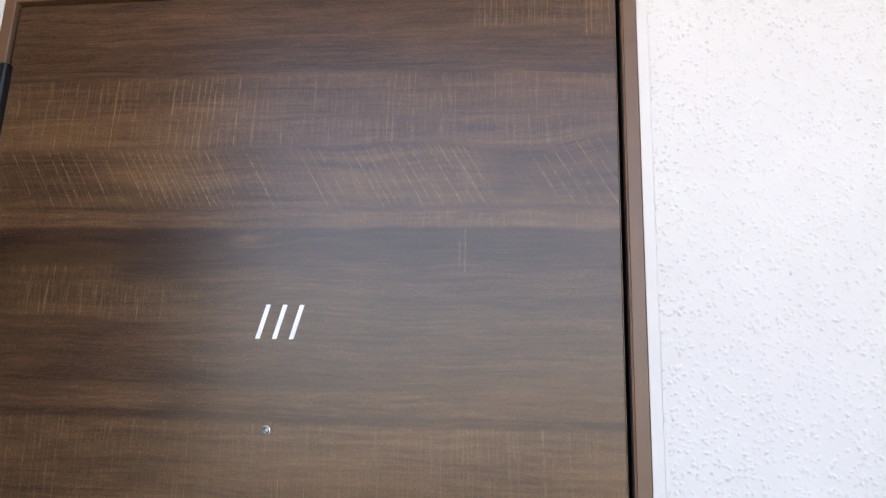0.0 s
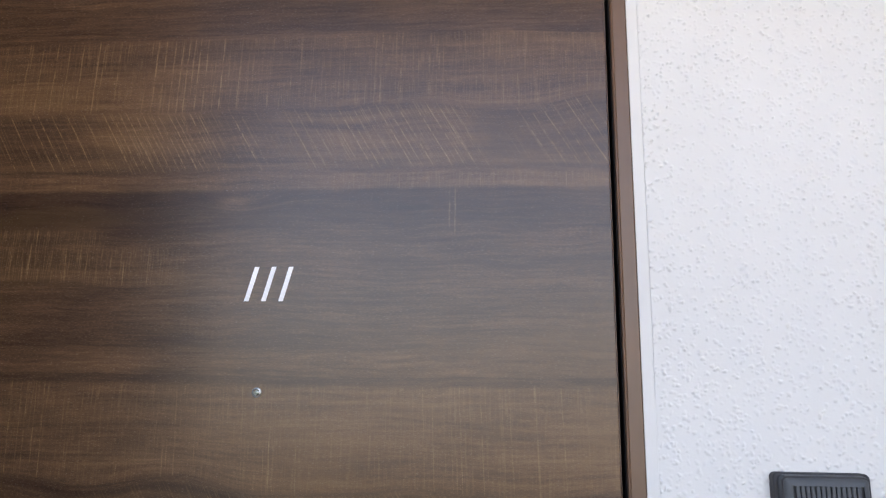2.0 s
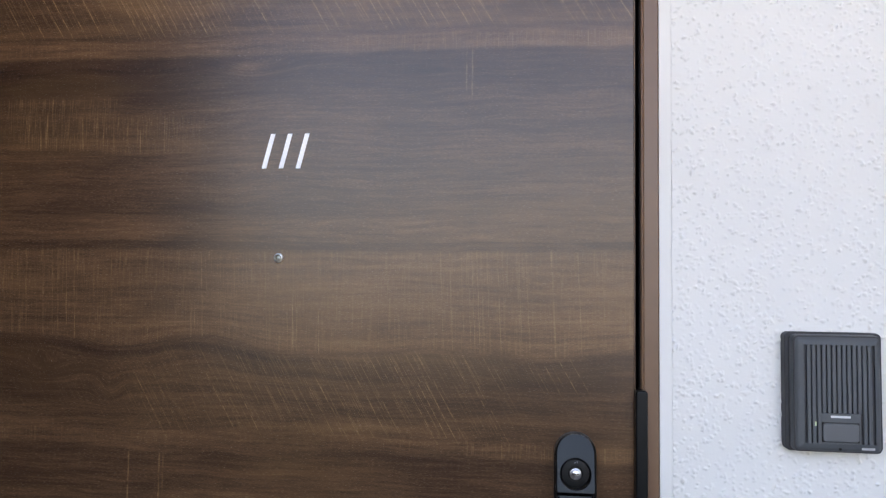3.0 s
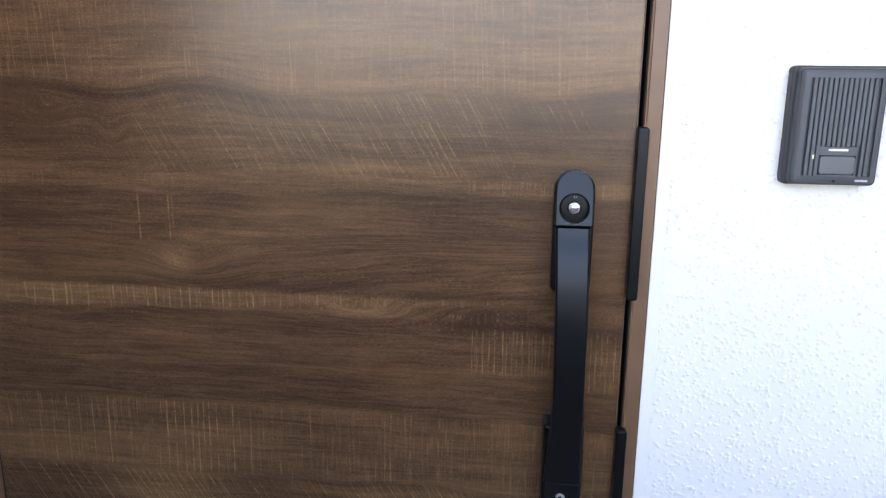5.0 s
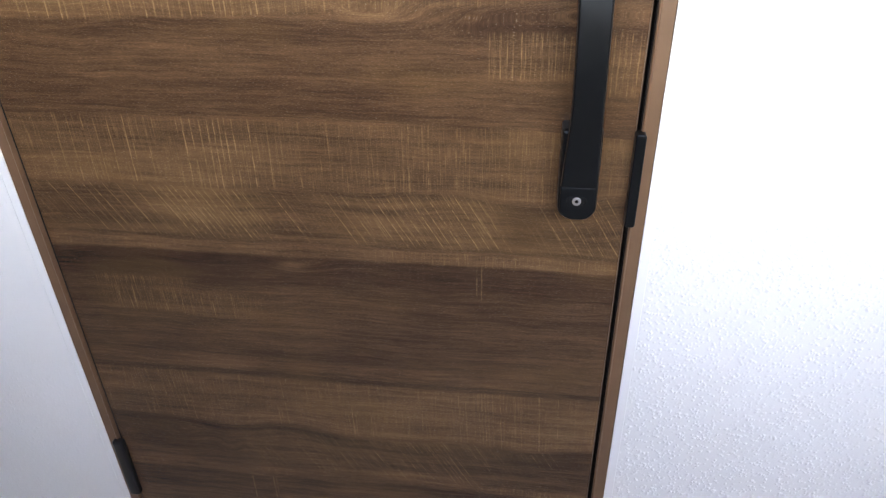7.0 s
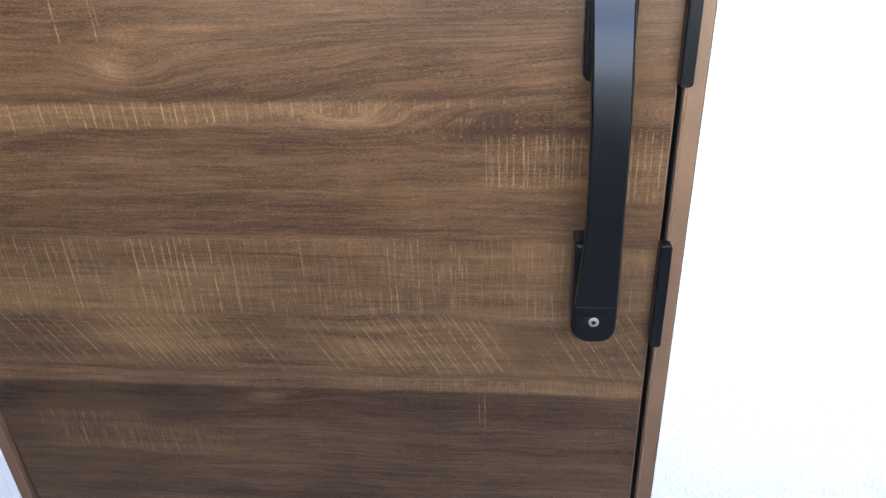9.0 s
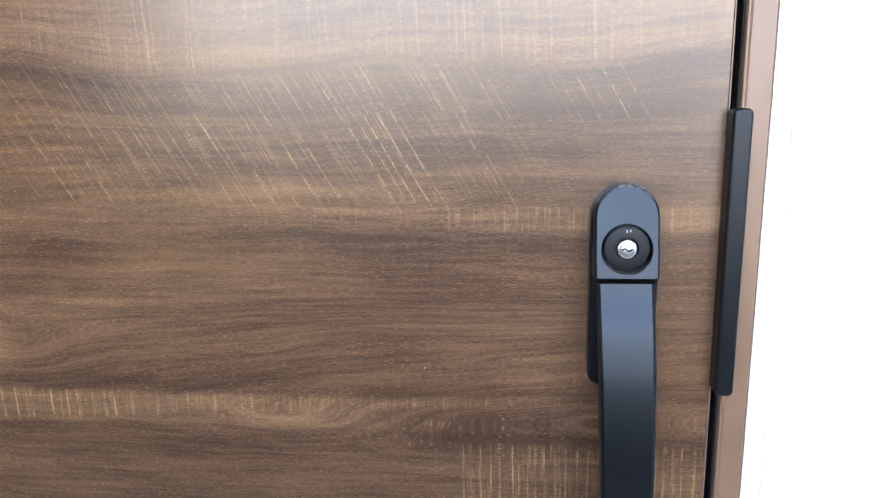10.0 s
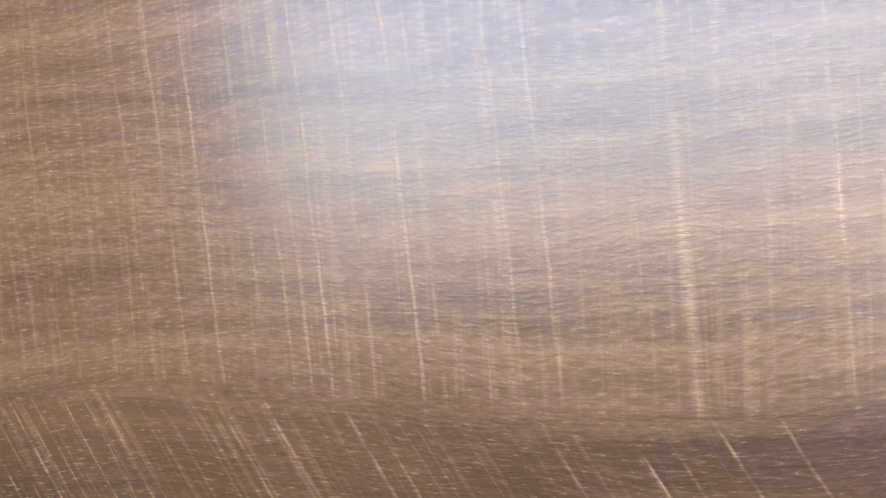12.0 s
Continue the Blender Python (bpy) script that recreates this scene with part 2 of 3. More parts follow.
    top_up = strokes(xt, 0.0013, ((0.07, 0.5), (0.09, 0.5), (0.112, 0.6), (0.130, 0.5), (0.150, 0.7), (0.174, 0.8), (0.182, 0.5), (0.205, 0.5), (0.260, 1.0), (0.272, 0.6), (0.285, 0.6), (0.296, 1.0),
                                  (0.305, 1.0), (0.313, 0.7), (0.321, 1.0), (0.332, 0.7), (0.345, 0.6), (0.355, 0.9), (0.380, 0.5), (0.567, 0.5), (0.575, 0.6), (0.602, 0.7), (0.640, 0.4)))
    top_up = g.mul(g.mul(top_up, 1.3), g.span(zw, 1.802, 1.905, 0.005))
    strip_low = g.add(1.040, g.mul(g.math("MAXIMUM", g.add(x, -0.2), 0.0), 0.05))
    strip_gate = g.mul(g.step(g.add(zw, g.mul(strip_low, -1.0)), -0.016, -0.010), g.step(zw, 1.055, 1.061, 1.0, 0.0))
    strip_up = strokes(xs, 0.0014, ((0.045, 0.5), (0.085, 0.5), (0.112, 1.0), (0.131, 0.9), (0.138, 0.7), (0.163, 1.0), (0.199, 1.0), (0.210, 0.4), (0.228, 0.7), (0.247, 0.8), (0.259, 0.8), (0.278, 0.5),
                                    (0.294, 0.7), (0.306, 1.0), (0.320, 0.8), (0.338, 0.9), (0.352, 0.8), (0.361, 0.9), (0.374, 0.7), (0.385, 1.0), (0.393, 1.0), (0.410, 0.4), (0.430, 0.5), (0.457, 0.6),
                                    (0.480, 0.4), (0.845, 0.5), (0.858, 0.8), (0.864, 0.6)))
    strip_up = g.mul(g.mul(strip_up, 1.4), strip_gate)
    patch_up = strokes(xs, 0.0011, ((0.682, 0.7), (0.688, 0.5), (0.696, 0.6), (0.704, 0.7), (0.711, 0.5), (0.7215, 1.0), (0.726, 0.6), (0.733, 0.6), (0.739, 0.5), (0.746, 0.9), (0.755, 0.6), (0.763, 0.6),
                                    (0.772, 0.5), (0.780, 0.6), (0.790, 0.5), (0.832, 0.9), (0.839, 0.7), (0.846, 0.5), (0.852, 0.7), (0.862, 0.7)))
    patch_area = g.mul(g.span(zw, 0.962, 1.019, 0.004), g.step(x, 0.674, 0.686))
    patch_area = g.math("MAXIMUM", patch_area, g.mul(g.span(zw, 0.944, 1.022, 0.005), g.step(x, 0.824, 0.832)))
    patch_up = g.mul(patch_up, patch_area)

    left_area = g.math("MAXIMUM", g.mul(g.span(zw, 1.568, 1.634, 0.005), g.span(x, 0.06, 0.21, 0.02)), g.mul(g.span(zw, 1.562, 1.612, 0.005), g.span(x, 0.20, 0.31, 0.05)))
    right_strip = g.mul(g.span(zw, 1.688, 1.708, 0.002), g.step(x, 0.48, 0.60, 0.35, 1.0))
    low_strip = g.mul(g.span(zw, 1.193, 1.210, 0.002), g.ramp(across, [(0.0, 0.4), (0.30, 0.3), (0.42, 0.15), (0.76, 0.2), (0.80, 0.7), (0.88, 1.0), (0.94, 0.6), (1.0, 0.8)]))
    texture_up = g.add(g.mul(full, 0.36), g.mul(g.span(zw, 1.802, 1.905, 0.005), 0.5))
    for area, much in ((left_area, 0.75), (right_strip, 0.7), (low_strip, 0.8), (strip_gate, 0.5), (patch_area, 0.5)):
        texture_up = g.add(texture_up, g.mul(area, much))
    hatch = g.add(g.mul(g.step(some_up, 0.56, 0.72), 0.8), g.mul(g.step(fine_up, 0.48, 0.70), 0.55))
    upright = g.mul(g.add(g.add(g.add(mid_up, short_up), g.add(tick, top_up)), g.add(strip_up, patch_up)), worn)
    upright = g.add(upright, g.mul(hatch, texture_up))

    high_slant = strokes(lean_mid, 0.0007, ((0.382, 0.8), (0.396, 0.5), (0.409, 0.9), (0.420, 0.6), (0.432, 0.9), (0.500, 0.4), (0.522, 0.9), (0.530, 0.5), (0.537, 0.8), (0.545, 0.5), (0.552, 0.8),
                                            (0.561, 0.8), (0.569, 0.5), (0.578, 1.0), (0.583, 0.6), (0.588, 0.6), (0.600, 1.0), (0.608, 0.6), (0.614, 0.8), (0.655, 0.8), (0.670, 1.0), (0.693, 1.0),
                                            (0.700, 0.4), (0.743, 0.6), (0.749, 0.7), (0.762, 1.0), (0.770, 0.5), (0.782, 1.0), (0.796, 0.8)))
    high_slant = g.mul(high_slant, g.mul(g.span(zw, 1.276, 1.312, 0.009), g.step(x, 0.36, 0.385)))
    low_slant = strokes(lean_mid, 0.0010, ((0.225, 0.4), (0.233, 0.8), (0.246, 0.5), (0.258, 0.8), (0.268, 0.5), (0.330, 0.9), (0.340, 0.4), (0.361, 0.8), (0.380, 0.4), (0.414, 0.5), (0.432, 0.5),
                                           (0.456, 0.8), (0.471, 0.8), (0.488, 0.9), (0.505, 0.6), (0.523, 0.9), (0.540, 0.5), (0.580, 0.9), (0.589, 0.5), (0.596, 0.9), (0.606, 1.0), (0.617, 0.9),
                                           (0.640, 0.3), (0.663, 0.6), (0.668, 0.5)))
    low_slant = g.mul(low_slant, g.span(zw, 1.212, 1.282, 0.010))
    top_slant = strokes(lean_top, 0.0013, ((0.030, 0.5), (0.058, 0.6), (0.085, 0.6), (0.098, 0.8), (0.118, 0.7), (0.140, 0.6), (0.165, 0.5), (0.193, 1.0), (0.205, 0.7), (0.216, 0.7), (0.226, 1.0),
                                           (0.238, 0.8), (0.248, 0.9), (0.260, 0.6), (0.270, 0.7), (0.285, 1.0), (0.293, 0.6), (0.300, 0.6), (0.315, 1.0), (0.326, 0.6), (0.350, 0.3), (0.372, 0.9),
                                           (0.384, 0.4), (0.446, 0.6), (0.461, 0.5), (0.475, 0.5)))
    top_slant = g.add(top_slant, strokes(lean_top, 0.0012, ((0.505, 0.5), (0.520, 1.0), (0.530, 0.6), (0.540, 0.8), (0.552, 0.5), (0.573, 1.0), (0.586, 0.7), (0.600, 0.7), (0.624, 1.0), (0.640, 0.8),
                                                            (0.654, 0.8), (0.670, 0.6), (0.752, 0.6), (0.768, 0.5), (0.784, 0.7), (0.800, 0.6), (0.820, 0.9), (0.835, 0.6), (0.850, 0.5))))
    top_slant = g.mul(g.mul(top_slant, 1.4), g.span(zw, 1.718, 1.797, 0.009))
    slant_area = g.mul(g.span(zw, 1.716, 1.798, 0.007), g.ramp(across, [(0.0, 0.5), (0.10, 0.5), (0.20, 0.6), (0.23, 1.0), (0.38, 1.0), (0.43, 0.4), (0.50, 0.4), (0.60, 0.9), (0.78, 0.8), (0.83, 0.2), (0.90, 0.5), (1.0, 0.7)]))
    slant_area = g.add(slant_area, g.mul(g.span(zw, 1.214, 1.312, 0.007), g.ramp(across, [(0.0, 0.1), (0.22, 0.15), (0.30, 0.4), (0.45, 0.6), (0.60, 0.7), (0.78, 0.5), (0.85, 0.25), (0.94, 0.1), (1.0, 0.0)])))
    diag = g.mul(g.add(g.add(high_slant, low_slant), top_slant), worn)
    diag = g.add(diag, g.mul(g.step(fine_slant, 0.50, 0.70), g.mul(slant_area, 0.60)))

    marks = g.math("MULTIPLY", g.add(upright, diag), broken, clamp=True)
    glow = g.mul(g.add(g.mul(texture_up, 0.4), g.mul(slant_area, 0.75)), g.step(streak, 0.35, 0.65))
    color = g.mix(g.mul(glow, 0.42), color, (0.200, 0.108, 0.044))
    color = g.mix(g.mul(marks, 0.50), color, (0.350, 0.205, 0.090))
    g.bump(g.add(g.mul(g.math("MINIMUM", g.math("MAXIMUM", fibre, 0.40), 0.62), 0.6), g.add(g.mul(grain, 0.3), g.mul(marks, 0.3))), 0.36, 0.00035)
    return g.done(color, g.add(g.mul(fibre, 0.14), 0.185), 0.0, 0.45)


def stucco():
    """White sprayed render; its flecks are modelled, this adds the fine tooth and faint stains."""
    g = Graph("white_stucco")
    x, y, z = g.xyz()
    v = g.comb(x, y, z)
    g.bump(g.add(g.mul(g.noise(v, 90, 3), 0.6), g.mul(g.noise(v, 700, 3), 0.25)), 0.5, 0.0007)
    stain = g.noise(v, 3.0, 4)
    col = g.mix(g.step(stain, 0.35, 0.75), (0.678, 0.666, 0.638), (0.722, 0.710, 0.680))
    return g.done(col, 0.75, 0.0, 0.3)


def concrete(name, a, b):
    g = Graph(name)
    x, y, z = g.xyz()
    v = g.comb(x, y, z)
    n = g.noise(v, 4, 6, 0.6)
    f = g.noise(v, 300, 3)
    g.bump(f, 0.4, 0.001)
    return g.done(g.mix(g.step(n, 0.3, 0.7), a, b), 0.8, 0.0, 0.3)


WOOD = laminate()
STUCCO = stucco()
FRAME = satin("bronze_frame_paint", (0.140, 0.073, 0.040), 0.38, grain=700, vary=0.05)
# Blue gloss tint puts the blue sky's reflection into the black finish.
BLACK = satin("black_anodised", (0.0042, 0.0043, 0.0044), 0.31, grain=1400, vary=0.06, relief=0.00005, spec=0.26, tint=(0.78, 0.88, 1.0))
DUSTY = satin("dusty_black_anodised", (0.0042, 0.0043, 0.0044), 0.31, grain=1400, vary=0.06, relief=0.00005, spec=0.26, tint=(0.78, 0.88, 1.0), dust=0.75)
COLLAR = satin("matt_black_collar", (0.0060, 0.0062, 0.0064), 0.55, grain=900, vary=0.15, spec=0.22, dust=0.25)
PLASTIC = satin("black_plastic", (0.008, 0.008, 0.009), 0.36, grain=1200, vary=0.08, spec=0.3)
# Rubber of the gaskets; also colours holes and gaps black for their shade.
RUBBER_SHADE = satin("black_rubber_and_shade", (0.006, 0.006, 0.006), 0.7, grain=300, vary=0.1, spec=0.15)
CHARCOAL = satin("charcoal_plastic", (0.060, 0.067, 0.074), 0.55, grain=1500, vary=0.05, relief=0.0002)
CHARCOAL_DARK = satin("dark_charcoal_plastic", (0.030, 0.030, 0.034), 0.6, grain=1500, vary=0.05)
BUTTON = satin("grey_plastic", (0.078, 0.086, 0.096), 0.45, grain=1500, vary=0.05)
WHITE_INK = satin("white_ink", (0.85, 0.85, 0.85), 0.5, grain=800, vary=0.02)
PALE_INK = satin("pale_ink", (0.60, 0.60, 0.61), 0.5, grain=800, vary=0.02)
GREY_INK = satin("grey_ink", (0.36, 0.36, 0.38), 0.5, grain=800, vary=0.02)
EDGE_GLINT = satin("edge_glint_laminate", (0.12, 0.070, 0.042), 0.35, grain=500, vary=0.1)
PALE_STEEL = satin("pale_steel", (0.60, 0.61, 0.63), 0.34, 1.0, grain=500, vary=0.05)
LENS = satin("peephole_glass", (0.30, 0.31, 0.27), 0.12, 0.6, grain=800, vary=0.02)
LAMP = satin("pale_lamp", (0.62, 0.68, 0.40), 0.3, grain=800, vary=0.02)
ALUMINIUM = satin("aluminium_sill", (0.60, 0.60, 0.60), 0.4, 0.9, grain=400, vary=0.05)
FLOOR = concrete("grey_corridor_floor", (0.26, 0.25, 0.235), (0.33, 0.32, 0.30))
PARAPET = concrete("parapet_render", (0.085, 0.085, 0.083), (0.120, 0.118, 0.115))
PLASTER = concrete("painted_plaster", (0.70, 0.70, 0.69), (0.76, 0.76, 0.75))
GROUND = concrete("ground", (0.16, 0.16, 0.15), (0.24, 0.235, 0.22))


# ---------------------------------------------------------------- mesh helpers
def link(name, bm, material, parent=None, label="", smooth=False):
    me = bpy.data.meshes.new(name)
    bmesh.ops.recalc_face_normals(bm, faces=bm.faces)
    for f in bm.faces:
        f.smooth = smooth
    bm.to_mesh(me)
    bm.free()
    if smooth:
        me.set_sharp_from_angle(angle=radians(32))
    me.materials.append(material)
    ob = new(name, me)
    if parent:
        ob.parent = parent
    return tagged(ob, label)


def part(name, bm, material, parent, label="", smooth=False):
    return link(name, bm, material, parent, label, smooth)


def box(x0, x1, y0, y1, z0, z1, bevel=0.0, seg=2, bm=None):
    bm = bm or bmesh.new()
    made = bmesh.ops.create_cube(bm, size=1)["verts"]
    for v in made:
        v.co = Vector(((x0 + x1) / 2 + v.co.x * (x1 - x0), (y0 + y1) / 2 + v.co.y * (y1 - y0), (z0 + z1) / 2 + v.co.z * (z1 - z0)))
    if bevel:
        edges = {e for v in made for e in v.link_edges}
        bmesh.ops.bevel(bm, geom=list(edges), offset=bevel, segments=seg, affect="EDGES", profile=0.5)
    return bm


def rings(loops, bm=None, cap_first=True, cap_last=True):
    """Skin closed loops of equal count."""
    bm = bm or bmesh.new()
    vs = [[bm.verts.new(p) for p in loop] for loop in loops]
    n = len(vs[0])
    for a, b in zip(vs, vs[1:]):
        for i in range(n):
            bm.faces.new((a[i], a[(i + 1) % n], b[(i + 1) % n], b[i]))
    if cap_first:
        bm.faces.new(vs[0])
    if cap_last:
        bm.faces.new(vs[-1])
    return bm


def disc(cx, cz, r, y, n=40):
    return [(cx + r * math.cos(2 * math.pi * i / n), y, cz + r * math.sin(2 * math.pi * i / n)) for i in range(n)]


def turned(cx, cz, profile, n=40):
    """A round part about the y axis from (radius, y) pairs."""
    return rings([disc(cx, cz, r, y, n) for r, y in profile])


def inset(points, d):
    """Shrink a convex outline of (x, z) by d."""
    n, out = len(points), []
    for i in range(n):
        a, b, c = Vector(points[i - 1]), Vector(points[i]), Vector(points[(i + 1) % n])
        e1, e2 = (b - a).normalized(), (c - b).normalized()
        n1, n2 = Vector((-e1.y, e1.x)), Vector((-e2.y, e2.x))
        m = (n1 + n2).normalized()
        out.append(tuple(b + m * d / max(0.3, m.dot(n1))))
    return out


def plate(points, y0, y1, chamfer):
    """A plate from a counter-clockwise outline of (x, z), its front edge rounded."""
    steps = [(0.0, y0), (0.0, y1 + chamfer)] + [
        (chamfer * (1 - math.cos(a)), y1 + chamfer * (1 - math.sin(a))) for a in (0.4, 0.8, 1.2, math.pi / 2)]
    return rings([[(px, y, pz) for px, pz in (inset(points, d) if d else points)] for d, y in steps])


def rounded(x0, x1, z0, z1, r, n=6, bottom=None):
    """A counter-clockwise rounded rectangle of (x, z); bottom: another radius for the lower corners."""
    rb = r if bottom is None else bottom
    out = []
    for cx, cz, rr, a in ((x1 - rb, z0 + rb, rb, -90), (x1 - r, z1 - r, r, 0), (x0 + r, z1 - r, r, 90), (x0 + rb, z0 + rb, rb, 180)):
        out += [(cx + rr * math.cos(radians(a + 90 * i / n)), cz + rr * math.sin(radians(a + 90 * i / n))) for i in range(n + 1)]
    return out


# ---------------------------------------------------------------- the corridor
LEAF_W, LEAF_B, LEAF_T = 0.870, 0.020, 2.0315
GAP = 0.0060
FACE = 0.0208
FX0, FX1, FZ1 = -GAP - FACE, LEAF_W + GAP + FACE, LEAF_T + GAP + FACE

bm = box(-2.2, FX0 - 0.0145, -0.002, 0.16, -0.02, 3.12)
box(FX1 + 0.0145, 3.2, -0.002, 0.16, -0.02, 3.12, bm=bm)
box(FX0 - 0.0145, FX1 + 0.0145, -0.002, 0.16, FZ1 + 0.0145, 3.12, bm=bm)
wall = tagged(link("wall_north", bm, STUCCO), "white sprayed stucco wall round the apartment door", "wall", kind="structure")


def coat(x0, x1, z0, z1, seed, rise=1.0, pitch=0.0014):
    """A sheet of sprayed render: a fine grid raised into small uneven flecks."""
    rng = np.random.default_rng(seed)
    nx, nz = int((x1 - x0) / pitch) + 1, int((z1 - z0) / pitch) + 1
    gx, gz = np.linspace(x0, x1, nx), np.linspace(z0, z1, nz)
    high = np.zeros((nz, nx))
    for k in range(int((x1 - x0) * (z1 - z0) * 23000)):
        cx, cz = rng.uniform(x0, x1), rng.uniform(z0, z1)
        long, wide, turn = rng.uniform(0.0013, 0.0036) * rng.uniform(0.6, 1.0), rng.uniform(0.0010, 0.0018), rng.uniform(0, math.pi)
        tall = rise * rng.uniform(0.0002, 0.0020) * rng.uniform(0.4, 1.0)
        a, b = np.searchsorted(gx, (cx - 0.006, cx + 0.006))
        c, d = np.searchsorted(gz, (cz - 0.006, cz + 0.006))
        dx, dz = np.meshgrid(gx[a:b] - cx, gz[c:d] - cz)
        p, q = (dx * math.cos(turn) + dz * math.sin(turn)) / long, (dz * math.cos(turn) - dx * math.sin(turn)) / wide
        bump = tall * np.clip(1.2 - (p * p + q * q) * (1 + 0.5 * np.sin(2.3 * p + 9 * turn) * np.cos(2.9 * q)), 0, 1) ** 0.4
        high[c:d, a:b] = np.maximum(high[c:d, a:b], bump)
    high += rng.normal(0, 0.00004, high.shape)
    mx, mz = np.meshgrid(gx, gz)
    co = np.stack([mx, -0.0024 - high, mz], -1).reshape(-1, 3)
    idx = np.arange(nx * nz).reshape(nz, nx)
    quads = np.stack([idx[:-1, :-1], idx[:-1, 1:], idx[1:, 1:], idx[1:, :-1]], -1).reshape(-1, 4)
    me = bpy.data.meshes.new("stucco_coat")
    me.vertices.add(len(co))
    me.vertices.foreach_set("co", co.ravel())
    me.loops.add(quads.size)
    me.loops.foreach_set("vertex_index", quads.ravel())
    me.polygons.add(len(quads))
    me.polygons.foreach_set("loop_start", np.arange(0, quads.size, 4))
    me.polygons.foreach_set("use_smooth", np.ones(len(quads), bool))
    me.update(calc_edges=True)
    me.materials.append(STUCCO)
    ob = new("stucco_coat", me)
    ob.parent = wall
    return ob


coat(FX1 + 0.0145, 1.37, 0.16, 2.13, 3, 1.25, 0.0011)
coat(-0.32, FX0 - 0.0145, -0.008, 0.98, 5, 0.2)
coat(-0.32, FX1 + 0.0145, FZ1 + 0.0145, 2.13, 7)
bm = rings([[(FX0 - a, y, -0.01), (FX0 - a, y, FZ1 + a), (FX1 + a, y, FZ1 + a), (FX1 + a, y, -0.01), (FX1 + b, y, -0.01), (FX1 + b, y, FZ1 + b),
             (FX0 - b, y, FZ1 + b), (FX0 - b, y, -0.01)] for a, b, y in ((0.0144, 0.0003, 0.10), (0.0144, 0.0003, -0.0013), (0.0139, 0.0008, -0.0017))])
tagged(link("trim", bm, STUCCO), "smooth white sealant strip between stucco and door frame", "trim", kind="structure")

tagged(link("floor", box(-2.2, 3.2, -1.5, 0.16, -0.15, -0.008), FLOOR), "grey concrete corridor floor before the door", "floor", kind="structure")
# Unseen ceiling, set high to leave room for the reflected sky.
tagged(link("ceiling", box(-2.2, 3.2, -1.62, 0.16, 3.0, 3.12), PLASTER), "unseen white painted corridor ceiling slab, set high for the reflected sky", "ceiling", kind="structure")
# Unseen wall: openings let in sky and shape its sheen on the door.
bm = box(-2.2, -0.36, -1.62, -1.5, -0.15, 3.0)
box(-0.36, 1.10, -1.62, -1.5, -0.15, 1.20, bm=bm)
box(1.10, 2.45, -1.62, -1.5, -0.15, 0.95, bm=bm)
box(-0.36, 2.45, -1.62, -1.5, 2.78, 3.0, bm=bm)
box(2.45, 3.2, -1.62, -1.5, -0.15, 3.0, bm=bm)
tagged(link("wall_south", bm, PARAPET), "unseen grey rendered parapet wall, openings shaping the reflected sky", "wall", kind="structure")
# Unseen end walls, added to close off the corridor's light.
tagged(link("wall_west", box(-2.32, -2.2, -1.62, 0.16, -0.15, 3.12), PLASTER), "unseen pale plastered end wall, added to close the corridor", "wall", kind="structure")
tagged(link("wall_east", box(3.2, 3.32, -1.62, 0.16, -0.15, 3.12), PLASTER), "unseen pale plastered far end wall, added to close the corridor", "wall", kind="structure")
bm = bmesh.new()
bmesh.ops.create_grid(bm, x_segments=4, y_segments=4, size=900)
bmesh.ops.translate(bm, verts=bm.verts, vec=(0, 0, -6.2))
tagged(link("ground", bm, GROUND), "grey paved ground far below the corridor", "ground", kind="structure")

# ---------------------------------------------------------------- door frame
frame_root = tagged(new("door_frame"), "bronze-brown painted metal door frame set in white wall", "door frame", kind="structure")


BEAD = ((0.0, 0.12), (0.0, -0.0008), (0.0008, -0.0030), (0.0020, -0.0035), (0.0032, -0.0030), (0.0042, -0.0018), (FACE - 0.0012, -0.0018), (FACE, -0.0006), (FACE, 0.12))


def corner(k, o, y):
    """A point of the frame's path, o metres out from its inner edge."""
    return ((-GAP - o, y, -0.008), (-GAP - o, y, LEAF_T + GAP + o), (LEAF_W + GAP + o, y, LEAF_T + GAP + o), (LEAF_W + GAP + o, y, -0.008))[k]


for k, name in enumerate(("jamb", "head", "jamb")):
    part(name, rings([[corner(k, o, y) for o, y in BEAD], [corner(k + 1, o, y) for o, y in BEAD]]), FRAME, frame_root, smooth=True)
bm = box(-GAP, 0.018, 0.046, 0.119, 0.014, LEAF_T - 0.018)
box(LEAF_W - 0.018, LEAF_W + GAP, 0.046, 0.119, 0.014, LEAF_T - 0.018, bm=bm)
box(-GAP, LEAF_W + GAP, 0.046, 0.119, LEAF_T - 0.018, LEAF_T + GAP, bm=bm)
part("door_stop", bm, FRAME, frame_root)
part("sill", box(-GAP, LEAF_W + GAP, -0.03, 0.12, -0.008, 0.014, bevel=0.002), ALUMINIUM, frame_root, "brushed aluminium threshold")
bm = box(LEAF_W - 0.001, LEAF_W + GAP, 0.030, 0.046, 0.02, LEAF_T, bevel=0.001)
part("gasket", bm, RUBBER_SHADE, frame_root, "black rubber weather strip that also darkens the gap")
# Strips set near the front, their black also standing for the gap's shade.
part("gasket", box(LEAF_W + GAP - 0.0014, LEAF_W + GAP - 0.0001, 0.0012, 0.0295, 0.02, LEAF_T, bevel=0.0003), RUBBER_SHADE, frame_root, "black rubber weather strip that also darkens the gap")
part("gasket", box(-GAP + 0.0002, -0.0002, 0.004, 0.046, 0.02, LEAF_T, bevel=0.001), RUBBER_SHADE, frame_root, "black rubber weather strip that also darkens the gap")
